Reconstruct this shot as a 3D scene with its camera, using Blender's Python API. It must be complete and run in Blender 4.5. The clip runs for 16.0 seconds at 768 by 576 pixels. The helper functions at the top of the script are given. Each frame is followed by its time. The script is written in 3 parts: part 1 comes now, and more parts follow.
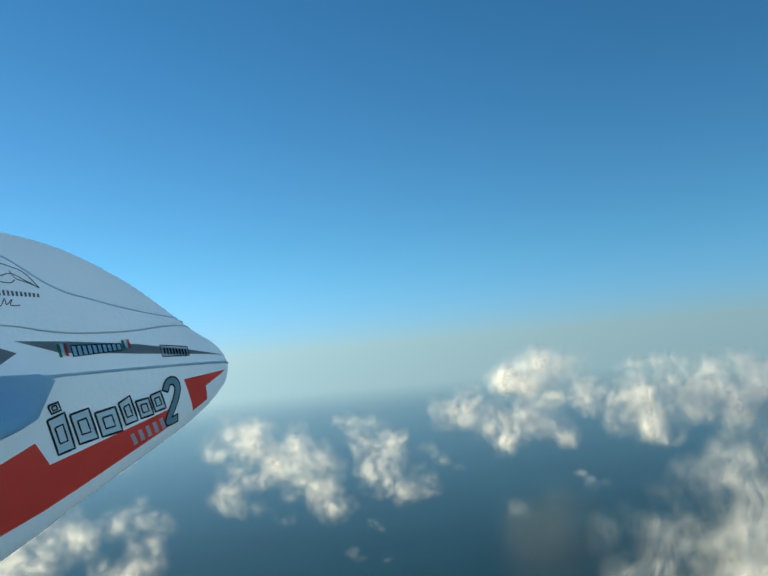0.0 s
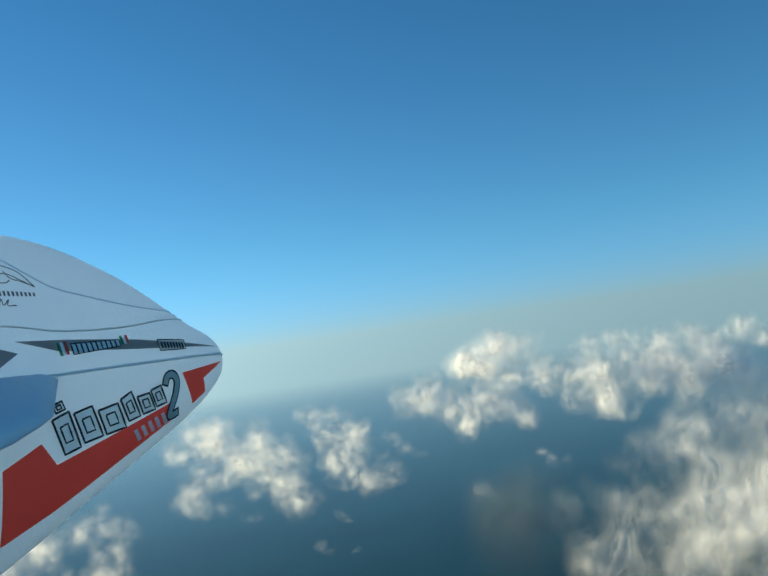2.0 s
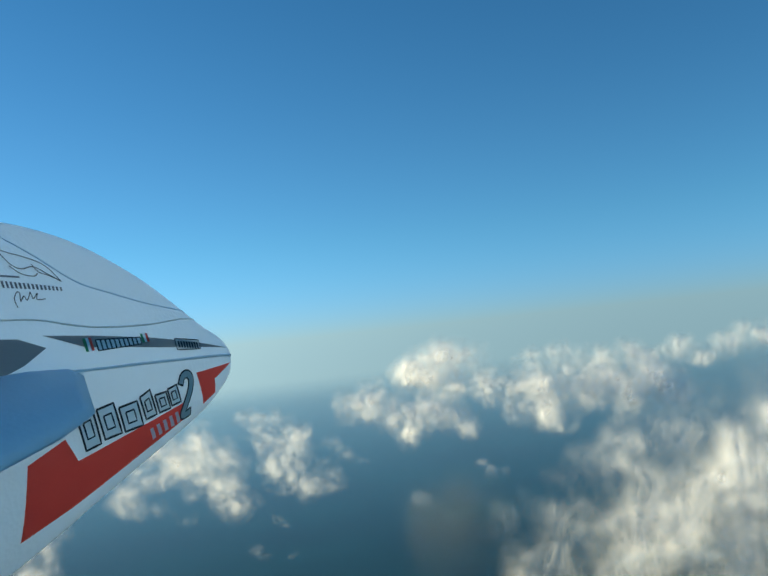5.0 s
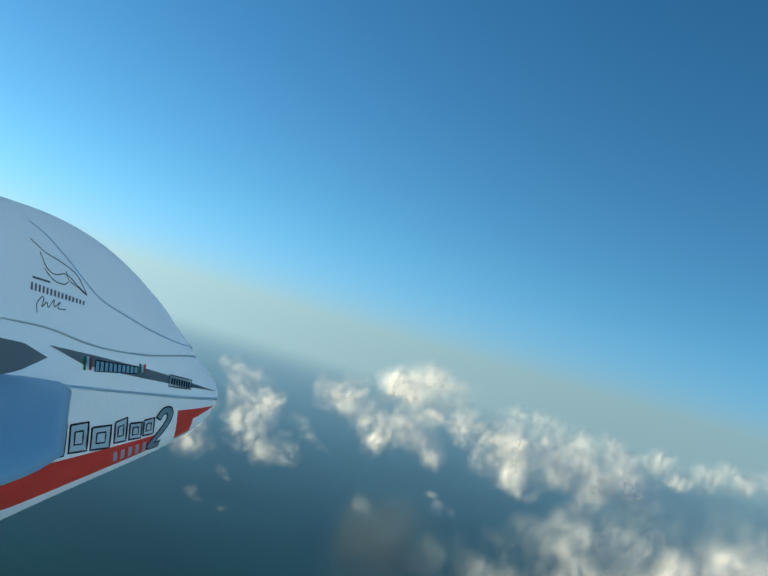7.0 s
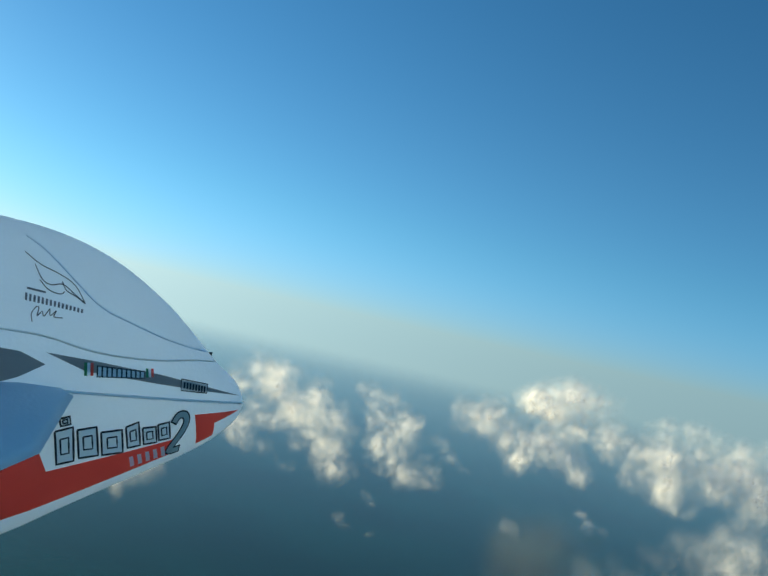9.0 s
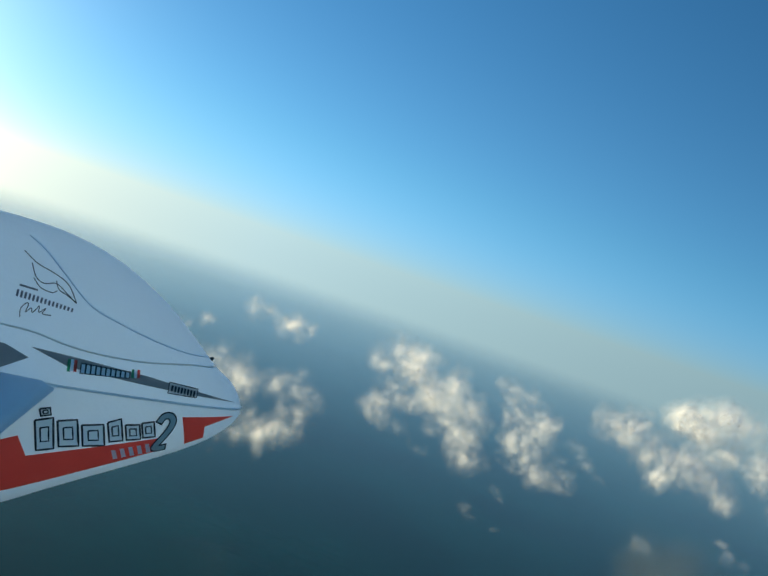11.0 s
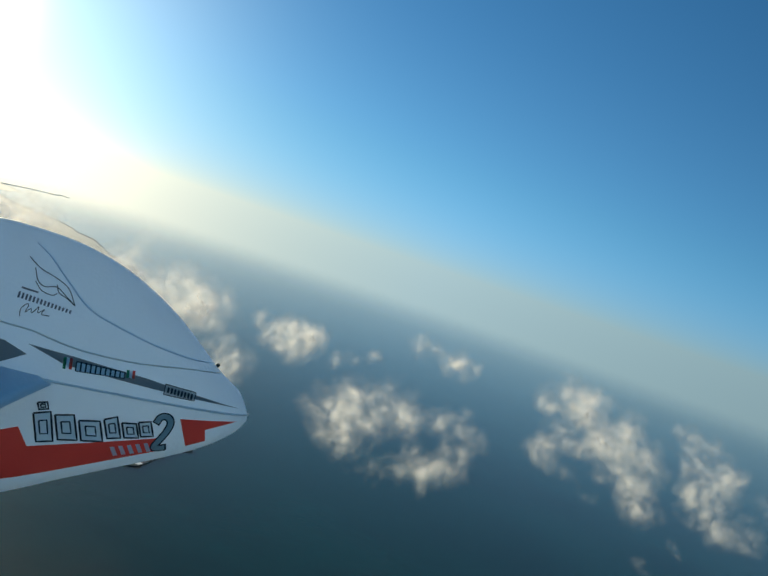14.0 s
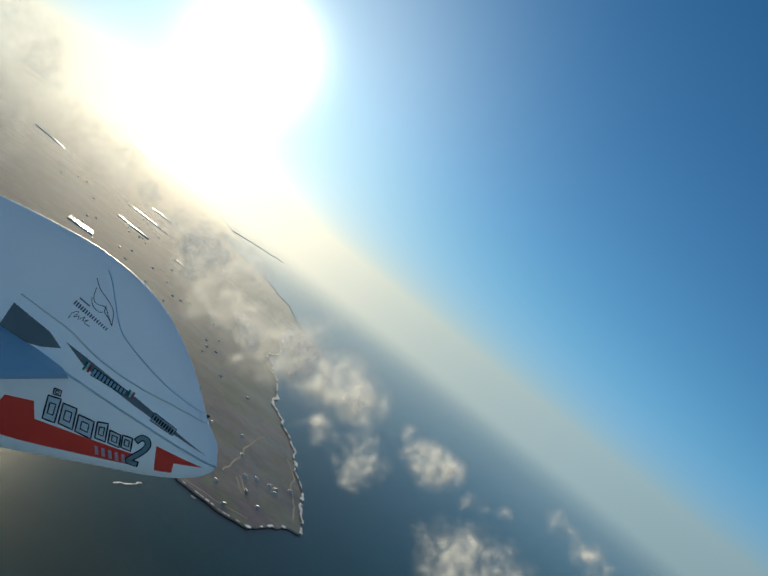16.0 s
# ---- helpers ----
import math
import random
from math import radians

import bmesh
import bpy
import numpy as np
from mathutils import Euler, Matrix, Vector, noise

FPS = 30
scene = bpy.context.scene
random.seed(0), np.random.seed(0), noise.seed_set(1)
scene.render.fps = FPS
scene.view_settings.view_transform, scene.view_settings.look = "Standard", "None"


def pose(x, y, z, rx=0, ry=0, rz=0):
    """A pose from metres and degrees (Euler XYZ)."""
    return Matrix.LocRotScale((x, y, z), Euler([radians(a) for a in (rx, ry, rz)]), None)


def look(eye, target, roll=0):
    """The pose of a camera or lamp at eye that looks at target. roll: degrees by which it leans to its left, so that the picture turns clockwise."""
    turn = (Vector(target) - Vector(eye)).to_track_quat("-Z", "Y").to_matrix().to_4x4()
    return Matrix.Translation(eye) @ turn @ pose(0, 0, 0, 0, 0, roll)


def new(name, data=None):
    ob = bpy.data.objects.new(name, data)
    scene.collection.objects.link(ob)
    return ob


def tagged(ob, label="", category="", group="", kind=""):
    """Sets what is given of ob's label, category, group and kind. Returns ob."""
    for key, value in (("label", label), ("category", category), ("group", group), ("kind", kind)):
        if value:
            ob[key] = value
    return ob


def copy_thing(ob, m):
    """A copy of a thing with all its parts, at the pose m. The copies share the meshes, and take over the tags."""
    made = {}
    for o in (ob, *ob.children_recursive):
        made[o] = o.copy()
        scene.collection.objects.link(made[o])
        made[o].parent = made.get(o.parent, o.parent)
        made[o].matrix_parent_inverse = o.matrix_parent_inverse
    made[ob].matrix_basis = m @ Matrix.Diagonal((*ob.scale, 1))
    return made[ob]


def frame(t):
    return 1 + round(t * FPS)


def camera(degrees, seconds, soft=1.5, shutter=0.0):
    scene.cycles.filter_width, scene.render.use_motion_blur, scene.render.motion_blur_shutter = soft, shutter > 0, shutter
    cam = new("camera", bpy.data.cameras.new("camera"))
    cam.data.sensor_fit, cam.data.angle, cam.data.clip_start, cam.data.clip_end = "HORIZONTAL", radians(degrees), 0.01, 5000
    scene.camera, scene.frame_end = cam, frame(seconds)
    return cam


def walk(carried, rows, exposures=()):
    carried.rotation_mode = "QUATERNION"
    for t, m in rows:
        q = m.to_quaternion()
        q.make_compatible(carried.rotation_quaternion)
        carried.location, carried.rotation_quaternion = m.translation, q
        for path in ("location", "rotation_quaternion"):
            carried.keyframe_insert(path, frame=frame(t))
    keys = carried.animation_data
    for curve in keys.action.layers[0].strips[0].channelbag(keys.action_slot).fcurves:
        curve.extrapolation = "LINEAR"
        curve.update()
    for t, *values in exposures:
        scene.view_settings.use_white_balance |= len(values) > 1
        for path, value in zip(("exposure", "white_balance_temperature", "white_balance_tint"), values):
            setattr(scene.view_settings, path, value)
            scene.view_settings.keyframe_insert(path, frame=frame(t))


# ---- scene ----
# ---- camera ----
SEA_TO_CAMERA = 160.0            # height of the lens above the water
EYE = Vector((0.0, 0.0, SEA_TO_CAMERA))


def turned(yaw, pitch, roll):
    """The turn of a lens: yaw to the left, pitch up, roll with the right side up."""
    return pose(0, 0, 0, 90 + pitch, 0, yaw) @ pose(0, 0, 0, 0, 0, roll)


# The aircraft hangs still in the air; the lens swings round a point on its nose at arm's length.
CRAFT_TURN = turned(2.0, 2.5, 9.0)
PIVOT = Vector((-0.153, -0.048, -0.42))      # the point on the nose, as seen from the lens
HEADINGS = [     # seconds, yaw, pitch, roll; slide of the aircraft in view, metres to the right, up and back
    (0.0, 0.0, 5.03, -5.03, -0.0002, 0.0069, 0.0070), (0.5, -1.63, 4.88, -3.01, 0.0014, 0.0062, 0.0078), (1.0, -1.13, 4.61, -9.79, -0.0000, 0.0091, 0.0099),
    (1.5, -4.19, 3.13, -14.14, 0.0016, 0.0114, 0.0143), (2.0, -3.21, 3.98, -8.23, 0.0020, 0.0088, 0.0121), (2.5, -4.69, 4.49, -6.21, 0.0032, 0.0081, 0.0116),
    (3.0, -4.96, 4.58, -5.7, 0.0034, 0.0079, 0.0115), (3.5, -6.28, 4.49, -6.04, 0.0043, 0.0083, 0.0125), (4.0, -6.93, 4.18, -6.58, 0.0048, 0.0086, 0.0135),
    (6.5, -8.57, 4.42, 3.16, 0.0077, 0.0047, 0.0127), (7.0, -5.29, 4.04, 16.34, 0.0054, -0.0027, 0.0015), (7.5, -1.36, 4.76, 16.81, 0.0013, -0.0040, -0.0069),
    (8.0, 1.66, 3.6, 18.02, -0.0014, -0.0052, -0.0117), (8.5, 2.41, 3.64, 13.91, -0.0015, -0.0030, -0.0081), (11.0, 14.46, -0.52, 18.71, -0.0134, -0.0081, -0.0334),
    (11.5, 18.64, -1.29, 19.72, -0.0183, -0.0097, -0.0448), (12.0, 17.84, -1.54, 17.87, -0.0164, -0.0082, -0.0384), (12.5, 22.68, -2.76, 18.11, -0.0216, -0.0094, -0.0497),
    (13.0, 22.51, -2.78, 16.85, -0.0208, -0.0084, -0.0463), (13.5, 26.45, -3.25, 17.83, -0.0257, -0.0099, -0.0587), (14.0, 26.76, -1.69, 18.82, -0.0271, -0.0106, -0.0636),
    (14.5, 30.39, -1.66, 26.89, -0.0367, -0.0173, -0.0963), (15.0, 34.4, -0.69, 31.35, -0.0454, -0.0216, -0.1232), (15.5, 39.34, -1.15, 37.91, -0.0578, -0.0280, -0.1622),
    (16.0, 42.46, 0.44, 38.31, -0.0625, -0.0286, -0.1742),
]
NOSE = EYE + CRAFT_TURN @ PIVOT
cam = camera(52.1, 16.0, soft=1.6)
walk(cam, [(t, Matrix.Translation(NOSE - turned(y, p, r) @ (PIVOT + Vector((dx, dz, back)))) @ turned(y, p, r)) for t, y, p, r, dx, dz, back in HEADINGS],
     exposures=[(0.0, 1.02, 6900, -6), (6.5, 1.06, 6900, -6), (8.5, 1.04, 7150, -7), (11.0, 0.86, 7000, -4), (13.5, 0.56, 6850, -3), (14.5, 0.4, 6900, -3), (16.0, 0.17, 6800, -2)])

# ---- daylight ----
SUN_AZ, SUN_EL = 60.0, 7.8       # degrees to the left of the first heading, and above the horizon
world = bpy.data.worlds.new("sky")
scene.world = world
world.use_nodes = True
sky = world.node_tree.nodes.new("ShaderNodeTexSky")
sky.sky_type = "NISHITA"
sky.sun_disc = False
sky.sun_elevation = radians(SUN_EL)
sky.sun_rotation = radians(-SUN_AZ)
sky.altitude = 3000
sky.air_density, sky.dust_density, sky.ozone_density = 1.1, 1.5, 5.0
sky_out = world.node_tree.nodes["Background"]
# below the horizon the haze keeps the horizon's colour
spot = world.node_tree.nodes.new("ShaderNodeTexCoord")
split = world.node_tree.nodes.new("ShaderNodeSeparateXYZ")
least = world.node_tree.nodes.new("ShaderNodeMath")
least.operation = "MAXIMUM"
least.inputs[1].default_value = 0.016
joined = world.node_tree.nodes.new("ShaderNodeCombineXYZ")
world.node_tree.links.new(spot.outputs["Generated"], split.inputs[0])
world.node_tree.links.new(split.outputs[0], joined.inputs[0])
world.node_tree.links.new(split.outputs[1], joined.inputs[1])
world.node_tree.links.new(split.outputs[2], least.inputs[0])
world.node_tree.links.new(least.outputs[0], joined.inputs[2])
world.node_tree.links.new(joined.outputs[0], sky.inputs[0])
# layers of haze: grey over the sea, pale above it, clear and deep blue high up
rise = world.node_tree.nodes.new("ShaderNodeMapRange")
rise.inputs[1].default_value, rise.inputs[2].default_value = -0.05, 0.65
dull = world.node_tree.nodes.new("ShaderNodeValToRGB")
dull.color_ramp.interpolation = "B_SPLINE"
layers = dull.color_ramp.elements
layers[0].position, layers[0].color = 0.03, (0.71, 0.66, 0.79, 1)
layers[1].position, layers[1].color = 0.90, (0.52, 0.80, 0.80, 1)
for at, tone in ((0.12, (0.78, 0.725, 0.88, 1)), (0.19, (0.84, 0.82, 0.84, 1)), (0.27, (0.85, 0.86, 0.79, 1)), (0.5, (0.77, 0.83, 0.78, 1))):
    layers.new(at).color = tone
veil = world.node_tree.nodes.new("ShaderNodeMix")
veil.data_type = "RGBA"
veil.blend_type = "MULTIPLY"
veil.inputs[0].default_value = 1.0
world.node_tree.links.new(split.outputs[2], rise.inputs[0])
world.node_tree.links.new(rise.outputs[0], dull.inputs[0])
world.node_tree.links.new(sky.outputs[0], veil.inputs[6])
world.node_tree.links.new(dull.outputs[0], veil.inputs[7])
# the sun's aureole in thin haze
toward = world.node_tree.nodes.new("ShaderNodeVectorMath")
toward.operation = "DOT_PRODUCT"
toward.inputs[1].default_value = (-math.sin(radians(SUN_AZ)) * math.cos(radians(SUN_EL)), math.cos(radians(SUN_AZ)) * math.cos(radians(SUN_EL)), math.sin(radians(SUN_EL)))
wide = world.node_tree.nodes.new("ShaderNodeMath")
wide.operation = "MULTIPLY_ADD"
wide.inputs[1].default_value, wide.inputs[2].default_value = 620.0, -620.0
glow = world.node_tree.nodes.new("ShaderNodeMath")
glow.operation = "EXPONENT"
halo = world.node_tree.nodes.new("ShaderNodeMix")
halo.data_type = "RGBA"
halo.blend_type = "ADD"
halo.inputs[7].default_value = (21, 18.5, 12.0, 1)
world.node_tree.links.new(spot.outputs["Generated"], toward.inputs[0])
world.node_tree.links.new(toward.outputs["Value"], wide.inputs[0])
world.node_tree.links.new(wide.outputs[0], glow.inputs[0])
world.node_tree.links.new(glow.outputs[0], halo.inputs[0])
# wide pale glare round the sun, and warm haze low in the sky on its side
spread_out = world.node_tree.nodes.new("ShaderNodeMath")
spread_out.operation = "MULTIPLY_ADD"
spread_out.inputs[1].default_value, spread_out.inputs[2].default_value = 40.0, -40.0
bloom = world.node_tree.nodes.new("ShaderNodeMath")
bloom.operation = "EXPONENT"
glare = world.node_tree.nodes.new("ShaderNodeMix")
glare.data_type = "RGBA"
glare.blend_type = "ADD"
glare.inputs[7].default_value = (2.8, 2.8, 2.6, 1)
low_down = world.node_tree.nodes.new("ShaderNodeMapRange")
low_down.inputs[1].default_value, low_down.inputs[2].default_value = 0.02, 0.17
low_down.inputs[3].default_value, low_down.inputs[4].default_value = 1.0, 0.0
sunward = world.node_tree.nodes.new("ShaderNodeMapRange")
sunward.inputs[1].default_value, sunward.inputs[2].default_value = 0.8, 0.99
amber = world.node_tree.nodes.new("ShaderNodeMath")
amber.operation = "MULTIPLY"
warm = world.node_tree.nodes.new("ShaderNodeMix")
warm.data_type = "RGBA"
warm.blend_type = "MULTIPLY"
warm.inputs[7].default_value = (1.0, 0.925, 0.8, 1)
world.node_tree.links.new(toward.outputs["Value"], spread_out.inputs[0])
world.node_tree.links.new(spread_out.outputs[0], bloom.inputs[0])
world.node_tree.links.new(bloom.outputs[0], glare.inputs[0])
world.node_tree.links.new(split.outputs[2], low_down.inputs[0])
world.node_tree.links.new(toward.outputs["Value"], sunward.inputs[0])
world.node_tree.links.new(low_down.outputs[0], amber.inputs[0])
world.node_tree.links.new(sunward.outputs[0], amber.inputs[1])
world.node_tree.links.new(amber.outputs[0], warm.inputs[0])
world.node_tree.links.new(veil.outputs[2], glare.inputs[6])
world.node_tree.links.new(glare.outputs[2], warm.inputs[6])
world.node_tree.links.new(warm.outputs[2], halo.inputs[6])
world.node_tree.links.new(halo.outputs[2], sky_out.inputs[0])
sky_out.inputs[1].default_value = 0.125
sun_way = Vector((-math.sin(radians(SUN_AZ)) * math.cos(radians(SUN_EL)), math.cos(radians(SUN_AZ)) * math.cos(radians(SUN_EL)), math.sin(radians(SUN_EL))))
lamp = new("sun", bpy.data.lights.new("sun", "SUN"))
lamp.data.energy, lamp.data.angle, lamp.data.color = 5.0, radians(0.6), (1.0, 0.83, 0.61)
lamp.matrix_world = look(EYE + sun_way * 50, EYE)
scene.cycles.transparent_max_bounces = 320


# ---- materials ----
def material(name):
    m = bpy.data.materials.new(name)
    m.use_nodes = True
    m.node_tree.nodes.clear()
    return m, m.node_tree.nodes, m.node_tree.links


def node(nodes, kind, **values):
    n = nodes.new(kind)
    for key, value in values.items():
        n.inputs[key.replace("_", " ")].default_value = value
    return n


def haze_fade(nodes, links, reach, start, end):
    """Haze put in as transparency: 1 close by; it sinks with the thickness of the air, and to 0 where the surface is
    lost in the distance.
    """
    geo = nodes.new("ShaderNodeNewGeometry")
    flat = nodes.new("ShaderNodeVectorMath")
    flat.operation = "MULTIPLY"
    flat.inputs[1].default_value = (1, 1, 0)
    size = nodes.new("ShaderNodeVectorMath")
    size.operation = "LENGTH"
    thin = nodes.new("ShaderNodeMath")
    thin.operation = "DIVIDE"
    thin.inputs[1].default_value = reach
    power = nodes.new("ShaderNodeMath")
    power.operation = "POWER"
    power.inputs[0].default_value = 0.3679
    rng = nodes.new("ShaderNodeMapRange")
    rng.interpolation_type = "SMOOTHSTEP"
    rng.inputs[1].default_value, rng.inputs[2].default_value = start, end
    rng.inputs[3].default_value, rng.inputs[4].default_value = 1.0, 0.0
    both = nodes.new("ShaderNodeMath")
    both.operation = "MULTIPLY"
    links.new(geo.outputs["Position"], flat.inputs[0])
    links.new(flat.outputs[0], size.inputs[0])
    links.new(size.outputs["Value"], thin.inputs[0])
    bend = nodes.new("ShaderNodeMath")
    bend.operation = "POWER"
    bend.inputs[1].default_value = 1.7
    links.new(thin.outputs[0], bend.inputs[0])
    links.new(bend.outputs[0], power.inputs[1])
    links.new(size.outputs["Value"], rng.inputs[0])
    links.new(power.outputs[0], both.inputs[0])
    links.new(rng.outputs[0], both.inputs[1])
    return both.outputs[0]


def painted(name, colour, rough=0.5, spread=0.06, scale=60.0, bump=0.0, bump_scale=300.0, sheen=0.5, passes=0.0, passing=None):
    """A painted, moulded or printed surface: slight blotches, fine grain."""
    m, nodes, links = material(name)
    out = nodes.new("ShaderNodeOutputMaterial")
    b = node(nodes, "ShaderNodeBsdfPrincipled", Roughness=rough)
    b.inputs["Specular IOR Level"].default_value = sheen
    tex = nodes.new("ShaderNodeTexCoord")
    n1 = node(nodes, "ShaderNodeTexNoise", Scale=scale, Detail=6.0)
    ramp = nodes.new("ShaderNodeValToRGB")
    ramp.color_ramp.elements[0].position, ramp.color_ramp.elements[1].position = 0.3, 0.7
    ramp.color_ramp.elements[0].color = (*[max(0, c * (1 - spread)) for c in colour], 1)
    ramp.color_ramp.elements[1].color = (*[min(1, c * (1 + spread)) for c in colour], 1)
    links.new(tex.outputs["Object"], n1.inputs["Vector"])
    links.new(n1.outputs[0], ramp.inputs[0])
    links.new(ramp.outputs[0], b.inputs["Base Color"])
    if bump:
        v = node(nodes, "ShaderNodeTexVoronoi", Scale=bump_scale)
        bm_ = node(nodes, "ShaderNodeBump", Strength=bump, Distance=0.0006)
        links.new(tex.outputs["Object"], v.inputs["Vector"])
        links.new(v.outputs[0], bm_.inputs["Height"])
        links.new(bm_.outputs[0], b.inputs["Normal"])
    last = b
    if passes:      # foam lets part of the light pass
        pale = nodes.new("ShaderNodeBsdfTranslucent")
        last = nodes.new("ShaderNodeMixShader")
        last.inputs[0].default_value = passes
        if passing:
            pale.inputs["Color"].default_value = (*passing, 1)
        else:
            links.new(ramp.outputs[0], pale.inputs["Color"])
        links.new(b.outputs[0], last.inputs[1])
        links.new(pale.outputs[0], last.inputs[2])
    links.new(last.outputs[0], out.inputs[0])
    return m


def sea_material():
    m, nodes, links = material("sea_water")
    out = nodes.new("ShaderNodeOutputMaterial")
    b = node(nodes, "ShaderNodeBsdfPrincipled", Roughness=0.19, IOR=1.33)
    b.inputs["Specular IOR Level"].default_value = 0.12
    geo = nodes.new("ShaderNodeNewGeometry")
    patches = node(nodes, "ShaderNodeTexNoise", Scale=0.006, Detail=6.0)
    ramp = nodes.new("ShaderNodeValToRGB")
    ramp.color_ramp.elements[0].position, ramp.color_ramp.elements[1].position = 0.3, 0.75
    ramp.color_ramp.elements[0].color = (0.001, 0.026, 0.031, 1)
    ramp.color_ramp.elements[1].color = (0.003, 0.064, 0.063, 1)
    waves = node(nodes, "ShaderNodeTexNoise", Scale=0.12, Detail=8.0, Roughness=0.7)
    bump = node(nodes, "ShaderNodeBump", Strength=0.08, Distance=2.0)
    clear = nodes.new("ShaderNodeBsdfTransparent")
    mix = nodes.new("ShaderNodeMixShader")
    links.new(geo.outputs["Position"], patches.inputs["Vector"])
    links.new(geo.outputs["Position"], waves.inputs["Vector"])
    links.new(patches.outputs[0], ramp.inputs[0])
    links.new(ramp.outputs[0], b.inputs["Base Color"])
    links.new(waves.outputs[0], bump.inputs["Height"])
    links.new(bump.outputs[0], b.inputs["Normal"])
    # haze put in by turning the far water clear, so the horizon's colour shows
    links.new(haze_fade(nodes, links, 3900, 2200, 4950), mix.inputs[0])
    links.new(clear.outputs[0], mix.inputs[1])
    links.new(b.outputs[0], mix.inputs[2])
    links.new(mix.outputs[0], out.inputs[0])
    return m


def land_material():
    m, nodes, links = material("dry_land")
    out = nodes.new("ShaderNodeOutputMaterial")
    b = node(nodes, "ShaderNodeBsdfDiffuse", Roughness=0.6)
    geo = nodes.new("ShaderNodeNewGeometry")
    big = node(nodes, "ShaderNodeTexNoise", Scale=0.012, Detail=8.0, Roughness=0.65)
    ramp = nodes.new("ShaderNodeValToRGB")
    e = ramp.color_ramp.elements
    e[0].position, e[0].color = 0.32, (0.15, 0.12, 0.1, 1)
    e[1].position, e[1].color = 0.7, (0.4, 0.34, 0.29, 1)
    mid = e.new(0.5)
    mid.color = (0.27, 0.215, 0.18, 1)
    fields = node(nodes, "ShaderNodeTexVoronoi", Scale=0.03)
    tint = nodes.new("ShaderNodeMix")
    tint.data_type = "RGBA"
    tint.blend_type = "OVERLAY"
    tint.inputs[0].default_value = 0.12
    clear = nodes.new("ShaderNodeBsdfTransparent")
    mix = nodes.new("ShaderNodeMixShader")
    links.new(geo.outputs["Position"], big.inputs["Vector"])
    links.new(geo.outputs["Position"], fields.inputs["Vector"])
    links.new(big.outputs[0], ramp.inputs[0])
    links.new(ramp.outputs[0], tint.inputs[6])
    links.new(fields.outputs["Color"], tint.inputs[7])
    links.new(tint.outputs[2], b.inputs["Color"])
    # distant ground goes see-through to imitate haze over it
    links.new(haze_fade(nodes, links, 2300, 2600, 4900), mix.inputs[0])
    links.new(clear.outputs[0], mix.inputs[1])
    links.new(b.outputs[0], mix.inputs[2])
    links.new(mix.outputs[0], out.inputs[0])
    return m


def cloud_material(name, cover, wisp):
    """One layer of mist: white droplets that scatter and pass light, with ragged gaps."""
    m, nodes, links = material(name)
    out = nodes.new("ShaderNodeOutputMaterial")
    dif = node(nodes, "ShaderNodeBsdfDiffuse", Color=(0.97, 0.97, 0.97, 1))
    thru = node(nodes, "ShaderNodeBsdfTranslucent", Color=(0.97, 0.97, 0.97, 1))
    both = nodes.new("ShaderNodeMixShader")
    both.inputs[0].default_value = 0.55
    clear = nodes.new("ShaderNodeBsdfTransparent")
    mix = nodes.new("ShaderNodeMixShader")
    tex = nodes.new("ShaderNodeTexCoord")
    n = node(nodes, "ShaderNodeTexNoise", Scale=wisp, Detail=9.0, Roughness=0.62)
    rng = nodes.new("ShaderNodeMapRange")
    rng.inputs[1].default_value, rng.inputs[2].default_value = 0.3, 0.7
    rng.inputs[3].default_value, rng.inputs[4].default_value = cover * 0.3, min(1.0, cover * 1.7)
    links.new(tex.outputs["Object"], n.inputs["Vector"])
    links.new(n.outputs[0], rng.inputs[0])
    links.new(rng.outputs[0], mix.inputs[0])
    links.new(dif.outputs[0], both.inputs[1])
    links.new(thru.outputs[0], both.inputs[2])
    links.new(clear.outputs[0], mix.inputs[1])
    links.new(both.outputs[0], mix.inputs[2])
    links.new(mix.outputs[0], out.inputs[0])
    return m


# the foam is white; its bluish passing tint stands in for skylight
FOAM = painted("white_foam", (0.95, 0.95, 0.95), 0.5, 0.02, 25.0, 0.3, 420.0, passes=0.32, passing=(0.70, 0.83, 1.0))
RED = painted("red_sticker", (1.0, 0.12, 0.09), 0.4, 0.05, 40.0, passes=0.6)
GREY = painted("grey_sticker", (0.26, 0.265, 0.27), 0.4, 0.06, 40.0, passes=0.45)
SILVER = painted("silver_sticker", (0.62, 0.59, 0.55), 0.35, 0.05, 40.0, passes=0.1)
SILVER_PRINT = painted("pale_grey_print", (0.62, 0.6, 0.58), 0.4, 0.05, 40.0, passes=0.45)
INK = painted("black_print", (0.03, 0.032, 0.04), 0.4, 0.1, 40.0, passes=0.45)
FAINT = painted("faded_black_print", (0.16, 0.17, 0.2), 0.5, 0.3, 900.0, passes=0.45)
WHITE = painted("white_sticker", (0.94, 0.94, 0.93), 0.4, 0.02, 40.0, passes=0.3)
GREEN = painted("green_print", (0.06, 0.3, 0.14), 0.4, 0.08, 40.0, passes=0.45)
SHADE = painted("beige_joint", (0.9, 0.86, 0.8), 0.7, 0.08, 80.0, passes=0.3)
DARK = painted("black_plastic", (0.02, 0.02, 0.02), 0.4, 0.1, 80.0)
LEVELS = tuple(0.06 * 1.32 ** k for k in range(16))      # densities of the nested layers of a cloud
SEA = sea_material()
LAND = land_material()
